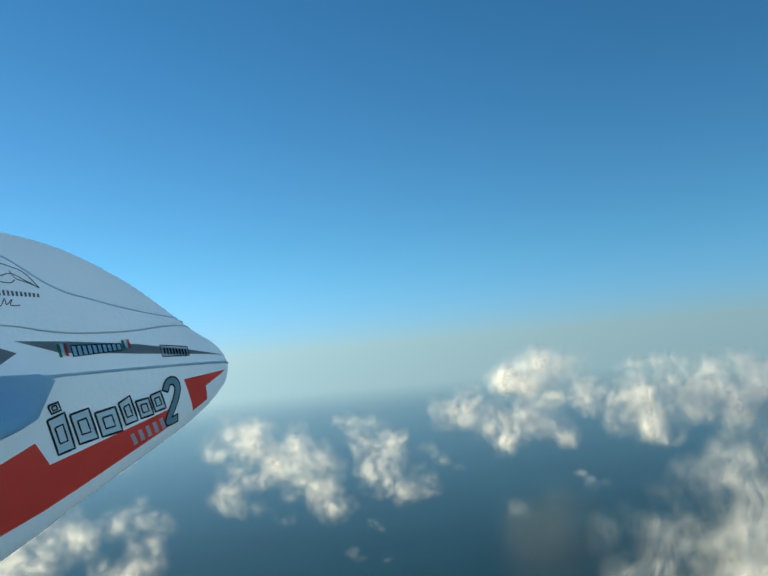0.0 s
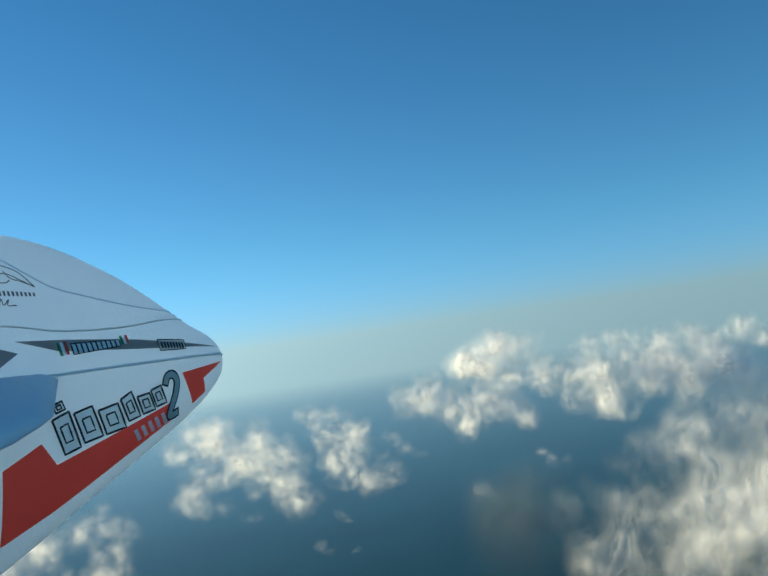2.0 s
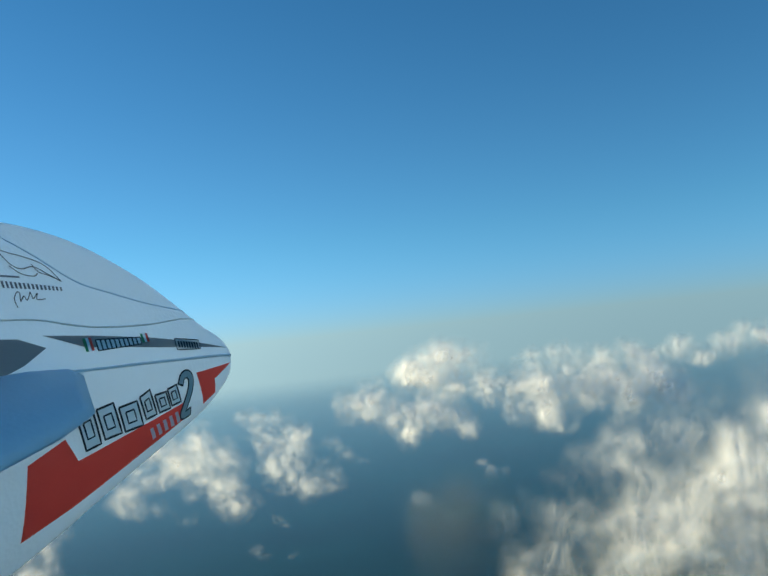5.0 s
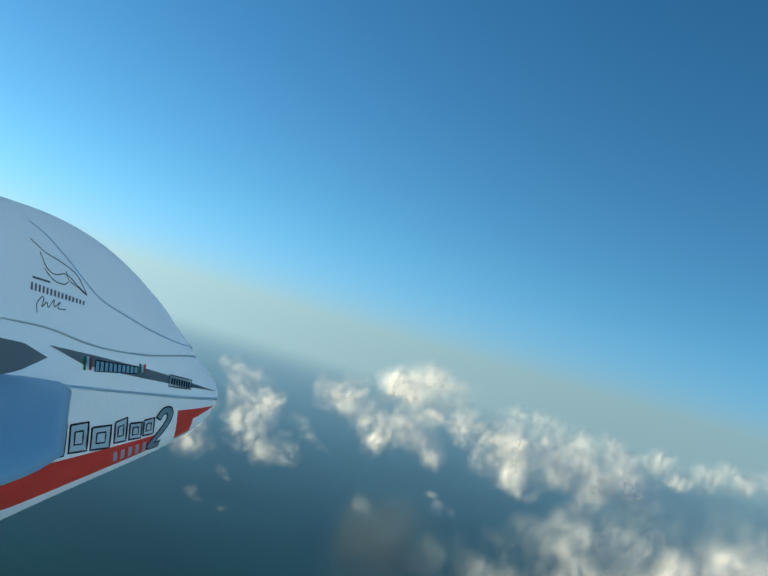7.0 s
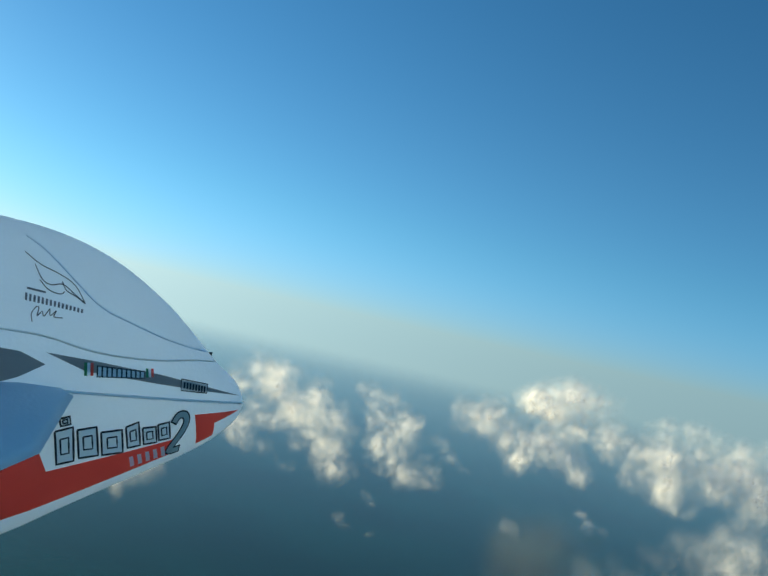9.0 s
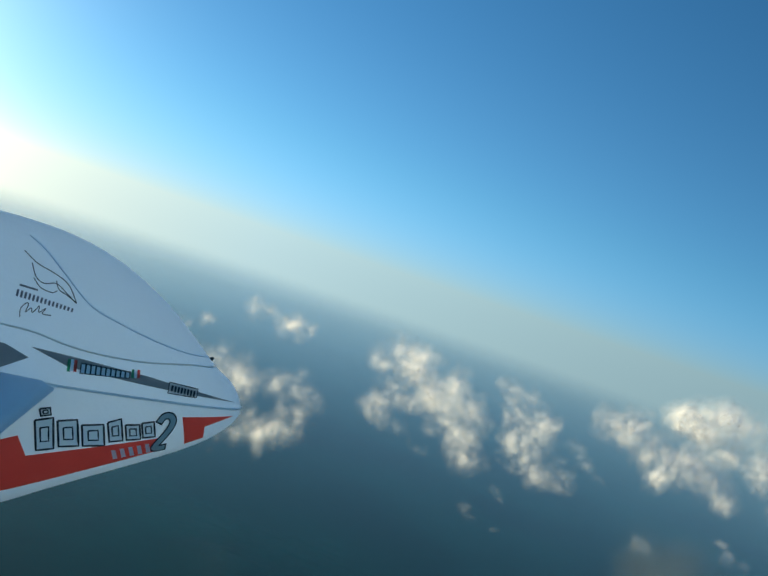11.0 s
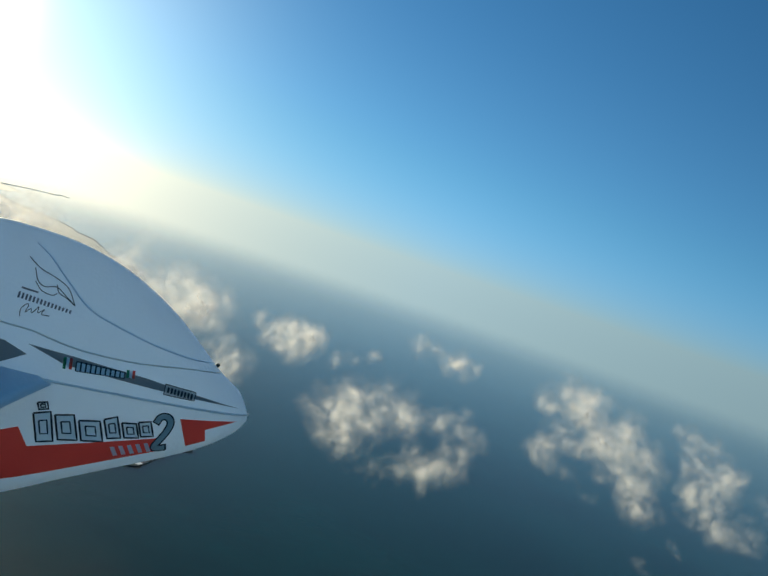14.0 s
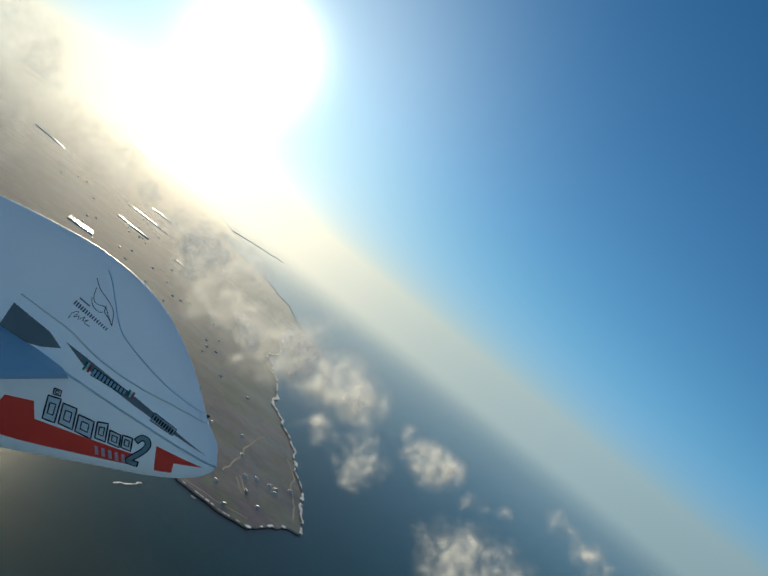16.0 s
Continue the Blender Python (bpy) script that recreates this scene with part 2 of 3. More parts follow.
VEIL = [cloud_material("cloud_veil_%s" % "abcdefghijklmnop"[k], 0.072 * LEVELS[k], 3.2) for k in range(len(LEVELS))]


# ---- small helpers ----
def part(name, bm, mat, parent, label=""):
    me = bpy.data.meshes.new(name)
    bm.to_mesh(me)
    bm.free()
    me.materials.append(mat)
    for p in me.polygons:
        p.use_smooth = True
    ob = new(name, me)
    ob.parent = parent
    if label:
        tagged(ob, label)
    return ob


# ---- clouds ----
def lattice(p, seed):
    """Smooth random values at the points p, of one metre grain."""
    i = np.floor(p).astype(np.int64)
    u = p - i
    u = u * u * u * (u * (u * 6 - 15) + 10)
    total = np.zeros(p.shape[:-1])
    for dx in (0, 1):
        for dy in (0, 1):
            for dz in (0, 1):
                h = (i[..., 0] + dx) * 374761393 + (i[..., 1] + dy) * 668265263 + (i[..., 2] + dz) * 2147483647 + seed * 974711
                h = (h ^ (h >> 13)) * 1274126177 & 0xFFFFFFFF
                h = ((h ^ (h >> 16)) & 0xFFFF) / 65535.0
                wx = u[..., 0] if dx else 1 - u[..., 0]
                wy = u[..., 1] if dy else 1 - u[..., 1]
                wz = u[..., 2] if dz else 1 - u[..., 2]
                total += h * wx * wy * wz
    return total


def billows(p, seed, octaves=4):
    total, gain, sum_ = 0, 1.0, 0
    for k in range(octaves):
        total = total + gain * lattice(p * 2.0 ** k + 17.3 * k, seed + k)
        sum_ += gain
        gain *= 0.6
    return total / sum_ - 0.5


def shell(field, level, corner, step):
    """The surface on which a field on a grid has one level: points and quads."""
    inside = field > level
    n = [s - 1 for s in field.shape]
    cut = lambda a, x, y, z: a[x:x + n[0], y:y + n[1], z:z + n[2]]
    corners = [(x, y, z) for x in (0, 1) for y in (0, 1) for z in (0, 1)]
    count = sum(cut(inside, *c).astype(int) for c in corners)
    active = (count > 0) & (count < 8)
    ids = np.full(n, -1)
    cells = np.argwhere(active)
    ids[active] = np.arange(len(cells))
    where, hits = np.zeros((len(cells), 3)), np.zeros(len(cells))
    values = {c: cut(field, *c)[active] for c in corners}
    for a in corners:
        for axis in range(3):
            if a[axis]:
                continue
            b = tuple(1 if k == axis else a[k] for k in range(3))
            va, vb = values[a], values[b]
            cross = (va > level) != (vb > level)
            t = np.where(cross, (level - va) / np.where(cross, vb - va, 1), 0)
            spot = np.array(a, float)[None] + t[:, None] * np.eye(3)[axis][None]
            where += np.where(cross[:, None], spot, 0)
            hits += cross
    points = corner + step * (cells + where / hits[:, None])
    quads = []
    for axis in range(3):
        b, c = (axis + 1) % 3, (axis + 2) % 3
        lo, hi = [slice(None)] * 3, [slice(None)] * 3
        lo[axis], hi[axis] = slice(0, -1), slice(1, None)
        first = inside[tuple(lo)]
        edge = np.argwhere(first != inside[tuple(hi)])
        edge = edge[(edge[:, b] > 0) & (edge[:, c] > 0) & (edge[:, b] < n[b]) & (edge[:, c] < n[c])]
        def cell(db, dc):
            q = edge.copy()
            q[:, b] -= db
            q[:, c] -= dc
            return ids[q[:, 0], q[:, 1], q[:, 2]]
        four = np.stack([cell(1, 1), cell(0, 1), cell(0, 0), cell(1, 0)], 1)
        flip = ~first[edge[:, 0], edge[:, 1], edge[:, 2]]
        four[flip] = four[flip][:, ::-1]
        quads.append(four[(four >= 0).all(1)])
    return points, np.concatenate(quads)



def cloud(label, lobes, seed, deck=55.0, grain=0.2, ragged=0.85, thick=0.9, levels=LEVELS, fine=0.45, blur=1, spread=1.0):
    """A bank of cloud out of billows at (bearing, elevation, radius), in degrees seen from the flight level."""
    rng = np.random.RandomState(seed)
    az, el, rad = (np.array([l[k] for l in lobes], float) for k in range(3))
    rad = rad * spread
    low = max(1.8, float(np.mean(-el)))
    dist = min(2600.0, deck / math.tan(radians(low)))
    mid = radians(float(az.mean()))
    away, side = np.array([-math.sin(mid), math.cos(mid), 0]), np.array([math.cos(mid), math.sin(mid), 0])
    span = dist * math.pi / 180
    r = rad * span
    centres = np.stack([-(az - az.mean()) * span, rng.uniform(-0.7, 0.7, len(az)) * r, np.tan(np.radians(el)) * dist], 1)
    base = centres.mean(0)
    centres = centres - base
    step = 1.13 * grain * span
    lo = (centres - 2.1 * r[:, None]).min(0)
    size = np.ceil(((centres + 2.1 * r[:, None]).max(0) - lo) / step).astype(int) + 2
    g = np.stack(np.meshgrid(*[lo[k] + step * np.arange(size[k]) for k in range(3)], indexing="ij"), -1)
    body = np.zeros(g.shape[:-1])
    for c, rr in zip(centres, r):
        d = g - c
        q = (d[..., 0] ** 2 + d[..., 1] ** 2 + (d[..., 2] * 1.12) ** 2) / rr ** 2
        body += min(1.15, (rr / np.median(r)) ** 1.6) * np.exp(-1.4 * q)
    body = np.minimum(body, 1.15)
    wave = float(np.median(r))
    bend = np.stack([billows(g / (1.6 * wave) + 31.7 * k, seed + 90 + k, 2) for k in range(3)], -1)
    w = g + 0.9 * wave * bend
    noise_ = billows(w / (1.25 * wave), seed, 5) * 1.25 + fine * billows(w / (0.3 * wave), seed + 50, 3)
    field = thick * body * np.exp(ragged * 8.0 * noise_ - 0.25)
    for k in range(3):
        for _ in range(blur):
            field = 0.5 * field + 0.25 * (np.roll(field, 1, k) + np.roll(field, -1, k))
    for k in range(3):
        ends = [slice(None)] * 3
        for e in (0, -1):
            ends[k] = e
            field[tuple(ends)] = -1
    points, faces, slots, start = [], [], [], 0
    for k, level in enumerate(levels):
        p, q = shell(field, level, lo, step)
        if not len(q):
            continue
        points.append(p)
        faces.append(q + start)
        slots.append(np.full(len(q), k))
        start += len(p)
    points, faces, slots = np.concatenate(points), np.concatenate(faces), np.concatenate(slots)
    me = bpy.data.meshes.new("cloud")
    me.from_pydata(points / wave, [], faces.tolist())
    me.polygons.foreach_set("material_index", slots.astype(np.int32))
    me.polygons.foreach_set("use_smooth", np.ones(len(faces), bool))
    for mat in VEIL:
        me.materials.append(mat)
    ob = new("cloud", me)
    place = EYE + Vector(away * dist) + Vector(side * base[0]) + Vector(away * base[1]) + Vector((0, 0, base[2]))
    ob.matrix_world = Matrix.LocRotScale(place, Euler((0, 0, mid)), Vector((wave, wave, wave)))
    return tagged(ob, label, "cloud", "clouds over the sea")


cloud("bright sunlit cumulus head with cream top",
      [(-8.7, -2.4, 1.25), (-10.2, -2.7, 1.61), (-10.7, -1.9, 1.43), (-12.1, -2.2, 1.43), (-13.2, -3.0, 1.14), (-11.4, -3.6, 1.14)], 11, thick=1.8, grain=0.115, ragged=0.7)
cloud("long ragged cumulus bank, sunlit tops",
      [(-13.9, -4.0, 1.2), (-15.3, -4.1, 1.21), (-16.8, -4.4, 1.57), (-18.4, -5.6, 1.57), (-19.9, -4.2, 1.50), (-21.4, -3.5, 1.64), (-22.2, -5.0, 1.50), (-23.7, -5.1, 1.50), (-25.1, -4.3, 1.57), (-26.3, -5.4, 1.21), (-27.2, -5.8, 0.79), (-16.6, -2.3, 0.86), (-19.3, -2.2, 0.93), (-23.9, -2.7, 1.14), (-18.8, -7.0, 0.79)], 18, thick=1.05, grain=0.13, ragged=0.78)
cloud("grey-white cumulus shelf below the bright head",
      [(-3.4, -4.1, 1.07), (-4.7, -4.5, 1.36), (-6.4, -4.8, 1.43), (-8.1, -5.2, 1.50), (-9.7, -5.3, 1.36), (-11.3, -5.9, 1.21), (-12.1, -6.7, 0.93), (-7.6, -6.9, 0.93), (-5.3, -3.3, 0.93), (-15.7, -6.1, 1.07), (-17.7, -6.1, 1.07)], 25, thick=0.55, grain=0.13, ragged=0.8)
cloud("low distant row of small cumulus tops",
      [(-26.6, -2.3, 0.86), (-27.8, -2.7, 0.93), (-29.2, -2.5, 0.86), (-30.6, -2.1, 0.93), (-32.0, -1.9, 0.93), (-33.3, -1.7, 0.93), (-34.7, -1.5, 0.93), (-36.1, -1.2, 1.00), (-28.0, -3.4, 0.57)], 32, thick=0.75, grain=0.14, ragged=0.85)
cloud("large soft thin cloud with dark gaps close by",
      [(-20.6, -9.5, 2.14), (-23.2, -9.0, 2.14), (-25.9, -8.2, 2.50), (-28.4, -7.7, 2.86), (-30.8, -7.8, 3.21), (-18.1, -13.5, 2.14), (-15.2, -15.0, 2.14), (-18.8, -15.8, 2.86), (-22.8, -15.0, 2.86), (-26.8, -12.9, 3.93), (-30.1, -12.7, 4.29), (-26.3, -16.8, 4.29), (-30.6, -17.3, 5.00), (-21.3, -18.6, 3.21), (-34.4, -10.1, 5.00), (-17.0, -11.2, 1.8), (-14.6, -12.8, 1.8), (-16.0, -16.5, 2.6), (-12.8, -16.5, 2.0)], 39, grain=0.3, ragged=0.72, thick=0.45, fine=0.5)
cloud("ragged hook-shaped patch of white cloud",
      [(3.4, -4.9, 0.93), (2.2, -5.5, 1.14), (1.0, -6.5, 1.29), (1.4, -8.2, 1.14), (-0.2, -8.8, 1.29), (-1.6, -9.2, 0.93), (3.9, -4.3, 0.64), (-2.0, -6.6, 0.64), (-3.2, -7.7, 0.64), (-4.1, -8.4, 0.50)], 46, thick=0.3, grain=0.12, ragged=0.85, spread=1.22)
cloud("bright puffy cloud with trailing wisps",
      [(12.7, -5.5, 1.14), (11.1, -4.7, 1.36), (9.6, -5.3, 1.36), (8.1, -6.3, 1.43), (6.8, -6.9, 1.57), (5.5, -7.6, 1.36), (5.4, -9.8, 1.21), (4.2, -10.2, 0.86), (12.1, -8.9, 1.21), (13.4, -8.8, 0.64), (8.5, -10.5, 0.79), (10.0, -9.6, 0.71), (7.4, -4.6, 0.86)], 53, thick=0.44, grain=0.125, ragged=0.8, spread=1.18)
cloud("ring-shaped broken cloud over dark water",
      [(28.8, -11.5, 1.00), (27.7, -10.4, 1.36), (26.0, -9.8, 1.57), (24.4, -9.0, 1.43), (22.5, -9.9, 1.29), (27.0, -12.4, 1.36), (25.4, -13.5, 1.21), (22.9, -14.5, 1.00), (20.9, -13.5, 1.21), (19.1, -12.4, 1.21), (17.8, -10.5, 1.57), (19.0, -9.1, 1.00), (16.7, -10.7, 1.07), (24.3, -11.6, 1.07)], 60, thick=0.24, grain=0.13, ragged=0.78, spread=1.22)
cloud("small two-lobed white cloud above the sea",
      [(22.8, -4.8, 0.86), (21.6, -4.7, 0.64), (19.9, -5.4, 1.07), (18.9, -4.9, 0.71)], 67, thick=0.6, grain=0.11, ragged=0.8, spread=1.1)
cloud("compact white cloud with rounded top",
      [(33.1, -7.6, 1.00), (31.9, -7.2, 1.29), (30.5, -7.0, 1.00), (31.5, -8.0, 0.93)], 74, thick=1.3, grain=0.12, ragged=0.65)
cloud("pair of tiny pale cloud puffs",
      [(28.2, -7.6, 0.64), (27.0, -7.2, 0.50), (25.8, -6.7, 0.54)], 81, grain=0.09, ragged=0.7, thick=0.36, spread=1.15)
cloud("tiny faint cloud scrap over the sea",
      [(-8.1, -11.2, 0.71), (-8.8, -11.6, 0.50)], 88, ragged=0.8, thick=0.24, grain=0.1)
cloud("tiny faint cloud scrap over the sea",
      [(-13.3, -9.6, 0.71), (-14.1, -10.0, 0.50), (-12.7, -9.3, 0.43)], 91, ragged=0.8, thick=0.26, grain=0.1)
cloud("tiny thin cloud wisp low over the water",
      [(3.9, -13.4, 0.64), (3.0, -13.9, 0.43)], 95, ragged=0.8, thick=0.14, grain=0.1)
cloud("tiny thin cloud wisp low over the water",
      [(1.4, -14.0, 0.50), (2.2, -11.5, 0.57), (1.7, -12.0, 0.43)], 97, ragged=0.8, thick=0.12, grain=0.1)
cloud("row of faint cloud wisps below the puffy cloud",
      [(11.3, -7.5, 0.93), (10.0, -7.9, 0.71), (8.0, -9.0, 0.64), (5.5, -8.4, 0.93), (4.5, -8.7, 0.64), (12.4, -8.2, 0.64)], 99, ragged=0.85, thick=0.26, grain=0.13, spread=1.2)
cloud("long backlit cloud row along the coast",
      [(59.8, -4.5, 0.79), (56.8, -5.6, 1.14), (54.2, -5.5, 1.64), (52.4, -5.2, 1.57), (53.7, -7.1, 1.14), (51.6, -8.1, 1.43), (49.5, -7.4, 1.50), (46.8, -8.0, 1.71), (44.6, -7.3, 1.79), (42.4, -7.3, 1.64), (40.3, -7.0, 1.57), (37.8, -7.4, 1.43), (44.5, -5.3, 1.14), (43.8, -3.8, 0.79), (50.4, -4.6, 0.86)], 102, thick=1.6, grain=0.19, ragged=0.8, spread=1.12)
cloud("thin pale cloud patches beside the coast",
      [(36.1, -10.0, 1.50), (36.0, -11.2, 1.07), (40.2, -10.6, 0.93), (41.3, -10.9, 0.64), (34.4, -6.8, 0.71)], 109, ragged=0.9, thick=0.45, grain=0.15, spread=1.2)
cloud("thin hazy cloud over the inland plain",
      [(65.1, -2.8, 2.14), (67.8, -2.6, 2.14), (61.5, -4.5, 1.57), (70.1, -1.4, 2.14), (64.4, -5.2, 1.79), (63.3, -3.4, 1.79), (69.3, -5.5, 2.14), (70.8, -7.9, 2.50), (72.7, -4.0, 2.50)], 116, grain=0.28, ragged=0.8, thick=0.5)
cloud("grey cloud bank over the far hills",
      [(72.9, -0.3, 1.43), (71.8, -0.4, 1.29), (70.7, -0.5, 0.86), (74.2, 0.1, 1.79)], 123, thick=0.4, grain=0.2, ragged=0.8)


# ---- coast ----
from mathutils import geometry
PLAN = 0.727                     # scale of the coast's plan


def planned(points):
    return [(x * PLAN, y * PLAN) for x, y in points]


def coastline(points, rounds, rough, seed):
    rng = random.Random(seed)
    for k in range(rounds):
        out = []
        for a, b in zip(points, points[1:]):
            d = math.dist(a, b)
            n = ((a[1] - b[1]) / d, (b[0] - a[0]) / d)
            j = rng.gauss(0, rough) * d
            out += [a, ((a[0] + b[0]) / 2 + n[0] * j, (a[1] + b[1]) / 2 + n[1] * j)]
        points = out + [points[-1]]
    return points


def within(x, y, ring):
    odd = False
    for (x1, y1), (x2, y2) in zip(ring, ring[1:] + ring[:1]):
        if (y1 > y) != (y2 > y) and x < (x2 - x1) * (y - y1) / (y2 - y1) + x1:
            odd = not odd
    return odd


OUTER = coastline(planned([(-428, 586), (-526, 671), (-599, 718), (-699, 774), (-879, 905), (-1050, 1010), (-1382, 1330), (-1530, 1530), (-1800, 1700),
                   (-2150, 1860), (-2500, 1900), (-3203, 2400), (-3800, 2640), (-4300, 2800)]), 5, 0.05, 3)
INNER = coastline(planned([(-4900, 300), (-2000, 300), (-1100, 330), (-700, 405), (-560, 440), (-473, 440), (-440, 460), (-424, 475), (-412, 500), (-428, 586)]), 5, 0.05, 5)
RING = OUTER + INNER[:-1]


def ribbon(bm, line, width, z, wobble=0.0, seed=0):
    rng = random.Random(seed)
    left, right = [], []
    for k, (x, y) in enumerate(line):
        a, b = line[max(0, k - 1)], line[min(len(line) - 1, k + 1)]
        d = math.dist(a, b) or 1
        n = ((a[1] - b[1]) / d, (b[0] - a[0]) / d)
        w = width * (1 + rng.uniform(-wobble, wobble)) / 2
        left.append(bm.verts.new((x + n[0] * w, y + n[1] * w, z)))
        right.append(bm.verts.new((x - n[0] * w, y - n[1] * w, z)))
    for k in range(len(line) - 1):
        bm.faces.new((left[k], right[k], right[k + 1], left[k + 1]))


# the sea: one sheet to the horizon that ends at the shore
edge = [Vector((4990 * math.cos(2 * math.pi * k / 96), 4990 * math.sin(2 * math.pi * k / 96), 0)) for k in range(96)]
shore = [Vector((x, y, 0)) for x, y in RING]
bm = bmesh.new()
verts = [bm.verts.new(p) for p in edge + shore]
for a, b, c in geometry.tessellate_polygon([edge, shore]):
    bm.faces.new((verts[a], verts[b], verts[c]))
bmesh.ops.recalc_face_normals(bm, faces=bm.faces[:])
if sum(f.normal.z for f in bm.faces) < 0:
    bmesh.ops.reverse_faces(bm, faces=bm.faces[:])
water = part("water", bm, SEA, None)
for p in water.data.polygons:
    p.use_smooth = False
tagged(water, "dark blue-green open sea fading into haze", "sea", kind="structure")

bm = bmesh.new()
rim = [bm.verts.new((x, y, 1.2)) for x, y in RING]
foot = [bm.verts.new((x, y, -1.0)) for x, y in RING]
top = bm.faces.new(rim)
for k in range(len(rim)):
    bm.faces.new((rim[k], foot[k], foot[(k + 1) % len(rim)], rim[(k + 1) % len(rim)]))
bmesh.ops.triangulate(bm, faces=[top])
bmesh.ops.recalc_face_normals(bm, faces=bm.faces[:])
ground = part("ground", bm, LAND, None)
for p in ground.data.polygons:
    p.use_smooth = False
tagged(ground, "dry brown headland with scrub and bare fields", "land", kind="structure")
SURF = painted("white_surf", (0.75, 0.76, 0.76), 0.7, 0.2, 0.05)
ROAD = painted("pale_track", (0.3, 0.26, 0.21), 0.9, 0.15, 0.05)
PLASTER = painted("white_plaster", (0.75, 0.73, 0.7), 0.8, 0.1, 0.3)
TILE = painted("pale_roof", (0.55, 0.52, 0.48), 0.6, 0.15, 0.3)
STONE = painted("breakwater_stone", (0.6, 0.58, 0.55), 0.9, 0.15, 0.1)
GLASSHOUSE = painted("greenhouse_cover", (0.5, 0.5, 0.49), 0.3, 0.1, 0.1)

# broken surf along the outer coast
bm = bmesh.new()
rng = random.Random(8)
k = 0
while k < 190:
    n = rng.randint(3, 9)
    ribbon(bm, OUTER[k:k + n + 1], rng.uniform(1.2, 3.4), 1.35, 0.6, k)
    k += n + rng.choice((0, 0, 1, 3))
k = len(INNER) - 150
while k < len(INNER) - 8:
    n = rng.randint(2, 5)
    ribbon(bm, INNER[k:k + n + 1], rng.uniform(1.0, 2.5), 1.35, 0.6, k)
    k += n + rng.randint(2, 8)
surf = part("surf", bm, SURF, None)
tagged(surf, "broken white surf along the rocky shore", "surf", kind="stuff")

for line in ([(-499, 527), (-545, 584), (-631, 688)],
             [(-477, 433), (-455, 455), (-440, 475), (-425, 510)],
             [(-447, 590), (-474, 615), (-536, 665), (-590, 697)],
             [(-663, 656), (-639, 658)],
             [(-497, 544), (-467, 531)],
             [(-502, 553), (-467, 537)],
             [(-592, 650), (-582, 668)]):
    bm = bmesh.new()
    ribbon(bm, coastline(planned(line), 3, 0.05, 4), 1.3, 1.4)
    road = part("road", bm, ROAD, None)
    tagged(road, "narrow pale track across the dry headland", "road", kind="structure")

for line in ([(-453, 404), (-464, 420)], [(-450, 415), (-451, 428)], [(-436, 450), (-433, 454)], [(-419, 363), (-431, 396)]):
    bm = bmesh.new()
    ribbon(bm, coastline(planned(line), 3, 0.12, 7), 1.0, 0.3, 0.5, 3)
    spray = part("surf_line", bm, SURF, None)
    tagged(spray, "short white line of breaking water off the shore", "surf", kind="stuff")


def block(bm, x0, x1, y0, y1, z0, z1):
    v = [bm.verts.new(p) for p in ((x0, y0, z0), (x1, y0, z0), (x1, y1, z0), (x0, y1, z0), (x0, y0, z1), (x1, y0, z1), (x1, y1, z1), (x0, y1, z1))]
    for f in ((3, 2, 1, 0), (4, 5, 6, 7), (0, 1, 5, 4), (1, 2, 6, 5), (2, 3, 7, 6), (3, 0, 4, 7)):
        bm.faces.new([v[i] for i in f])
    return v


def house():
    ob = new("house")
    bm = bmesh.new()
    block(bm, -1.6, 1.6, -1.1, 1.1, -0.1, 1.3)
    part("wall", bm, PLASTER, ob)
    bm = bmesh.new()
    v = [bm.verts.new(p) for p in ((-1.75, -1.25, 1.28), (1.75, -1.25, 1.28), (1.75, 1.25, 1.28), (-1.75, 1.25, 1.28), (-1.75, 0, 1.55), (1.75, 0, 1.55))]
    for f in ((0, 1, 5, 4), (2, 3, 4, 5), (1, 2, 5), (3, 0, 4), (3, 2, 1, 0)):
        bm.faces.new([v[i] for i in f])
    part("roof", bm, TILE, ob)
    return tagged(ob, "small white house with pale low roof on the headland", "house", "houses on the headland")


first = house()
rng = random.Random(21)
spots = []
while len(spots) < 85:
    far = rng.random() ** 1.6
    x, y = -450 - 1400 * far + rng.uniform(-60, 60), 520 + 500 * far + rng.uniform(-160, 200) * (0.4 + far)
    x, y = x * PLAN, y * PLAN
    if within(x, y, RING):
        spots.append((x, y))
first.matrix_world = pose(spots[0][0], spots[0][1], 1.2, 0, 0, 20)
for x, y in spots[1:]:
    copy_thing(first, pose(x, y, 1.2, 0, 0, rng.uniform(0, 180)))

# greenhouse field: four long pale covers
field = new("greenhouse")
for k in range(4):
    bm = bmesh.new()
    block(bm, -17, 17, -13.5 + 7 * k, -7.5 + 7 * k, 0, 2.0)
    part("cover", bm, GLASSHOUSE, field)
field.matrix_world = pose(-1205 * PLAN, 645 * PLAN, 1.2, 0, 0, 62)
tagged(field, "pale greenhouse field with four long covers", "greenhouse")
for x, y, a, w in ((-1500, 900, 40, 30), (-1750, 1080, 38, 40), (-1400, 1000, 45, 22), (-2100, 900, 30, 40), (-2000, 1250, 40, 26)):
    bm = bmesh.new()
    block(bm, -w, w, -3, 3, 0, 2.5)
    shed = part("shed", bm, GLASSHOUSE, None)
    shed.matrix_world = pose(x * PLAN, y * PLAN, 1.2, 0, 0, a)
    tagged(shed, "long pale shed roof glinting on the plain", "shed", "sheds on the plain")

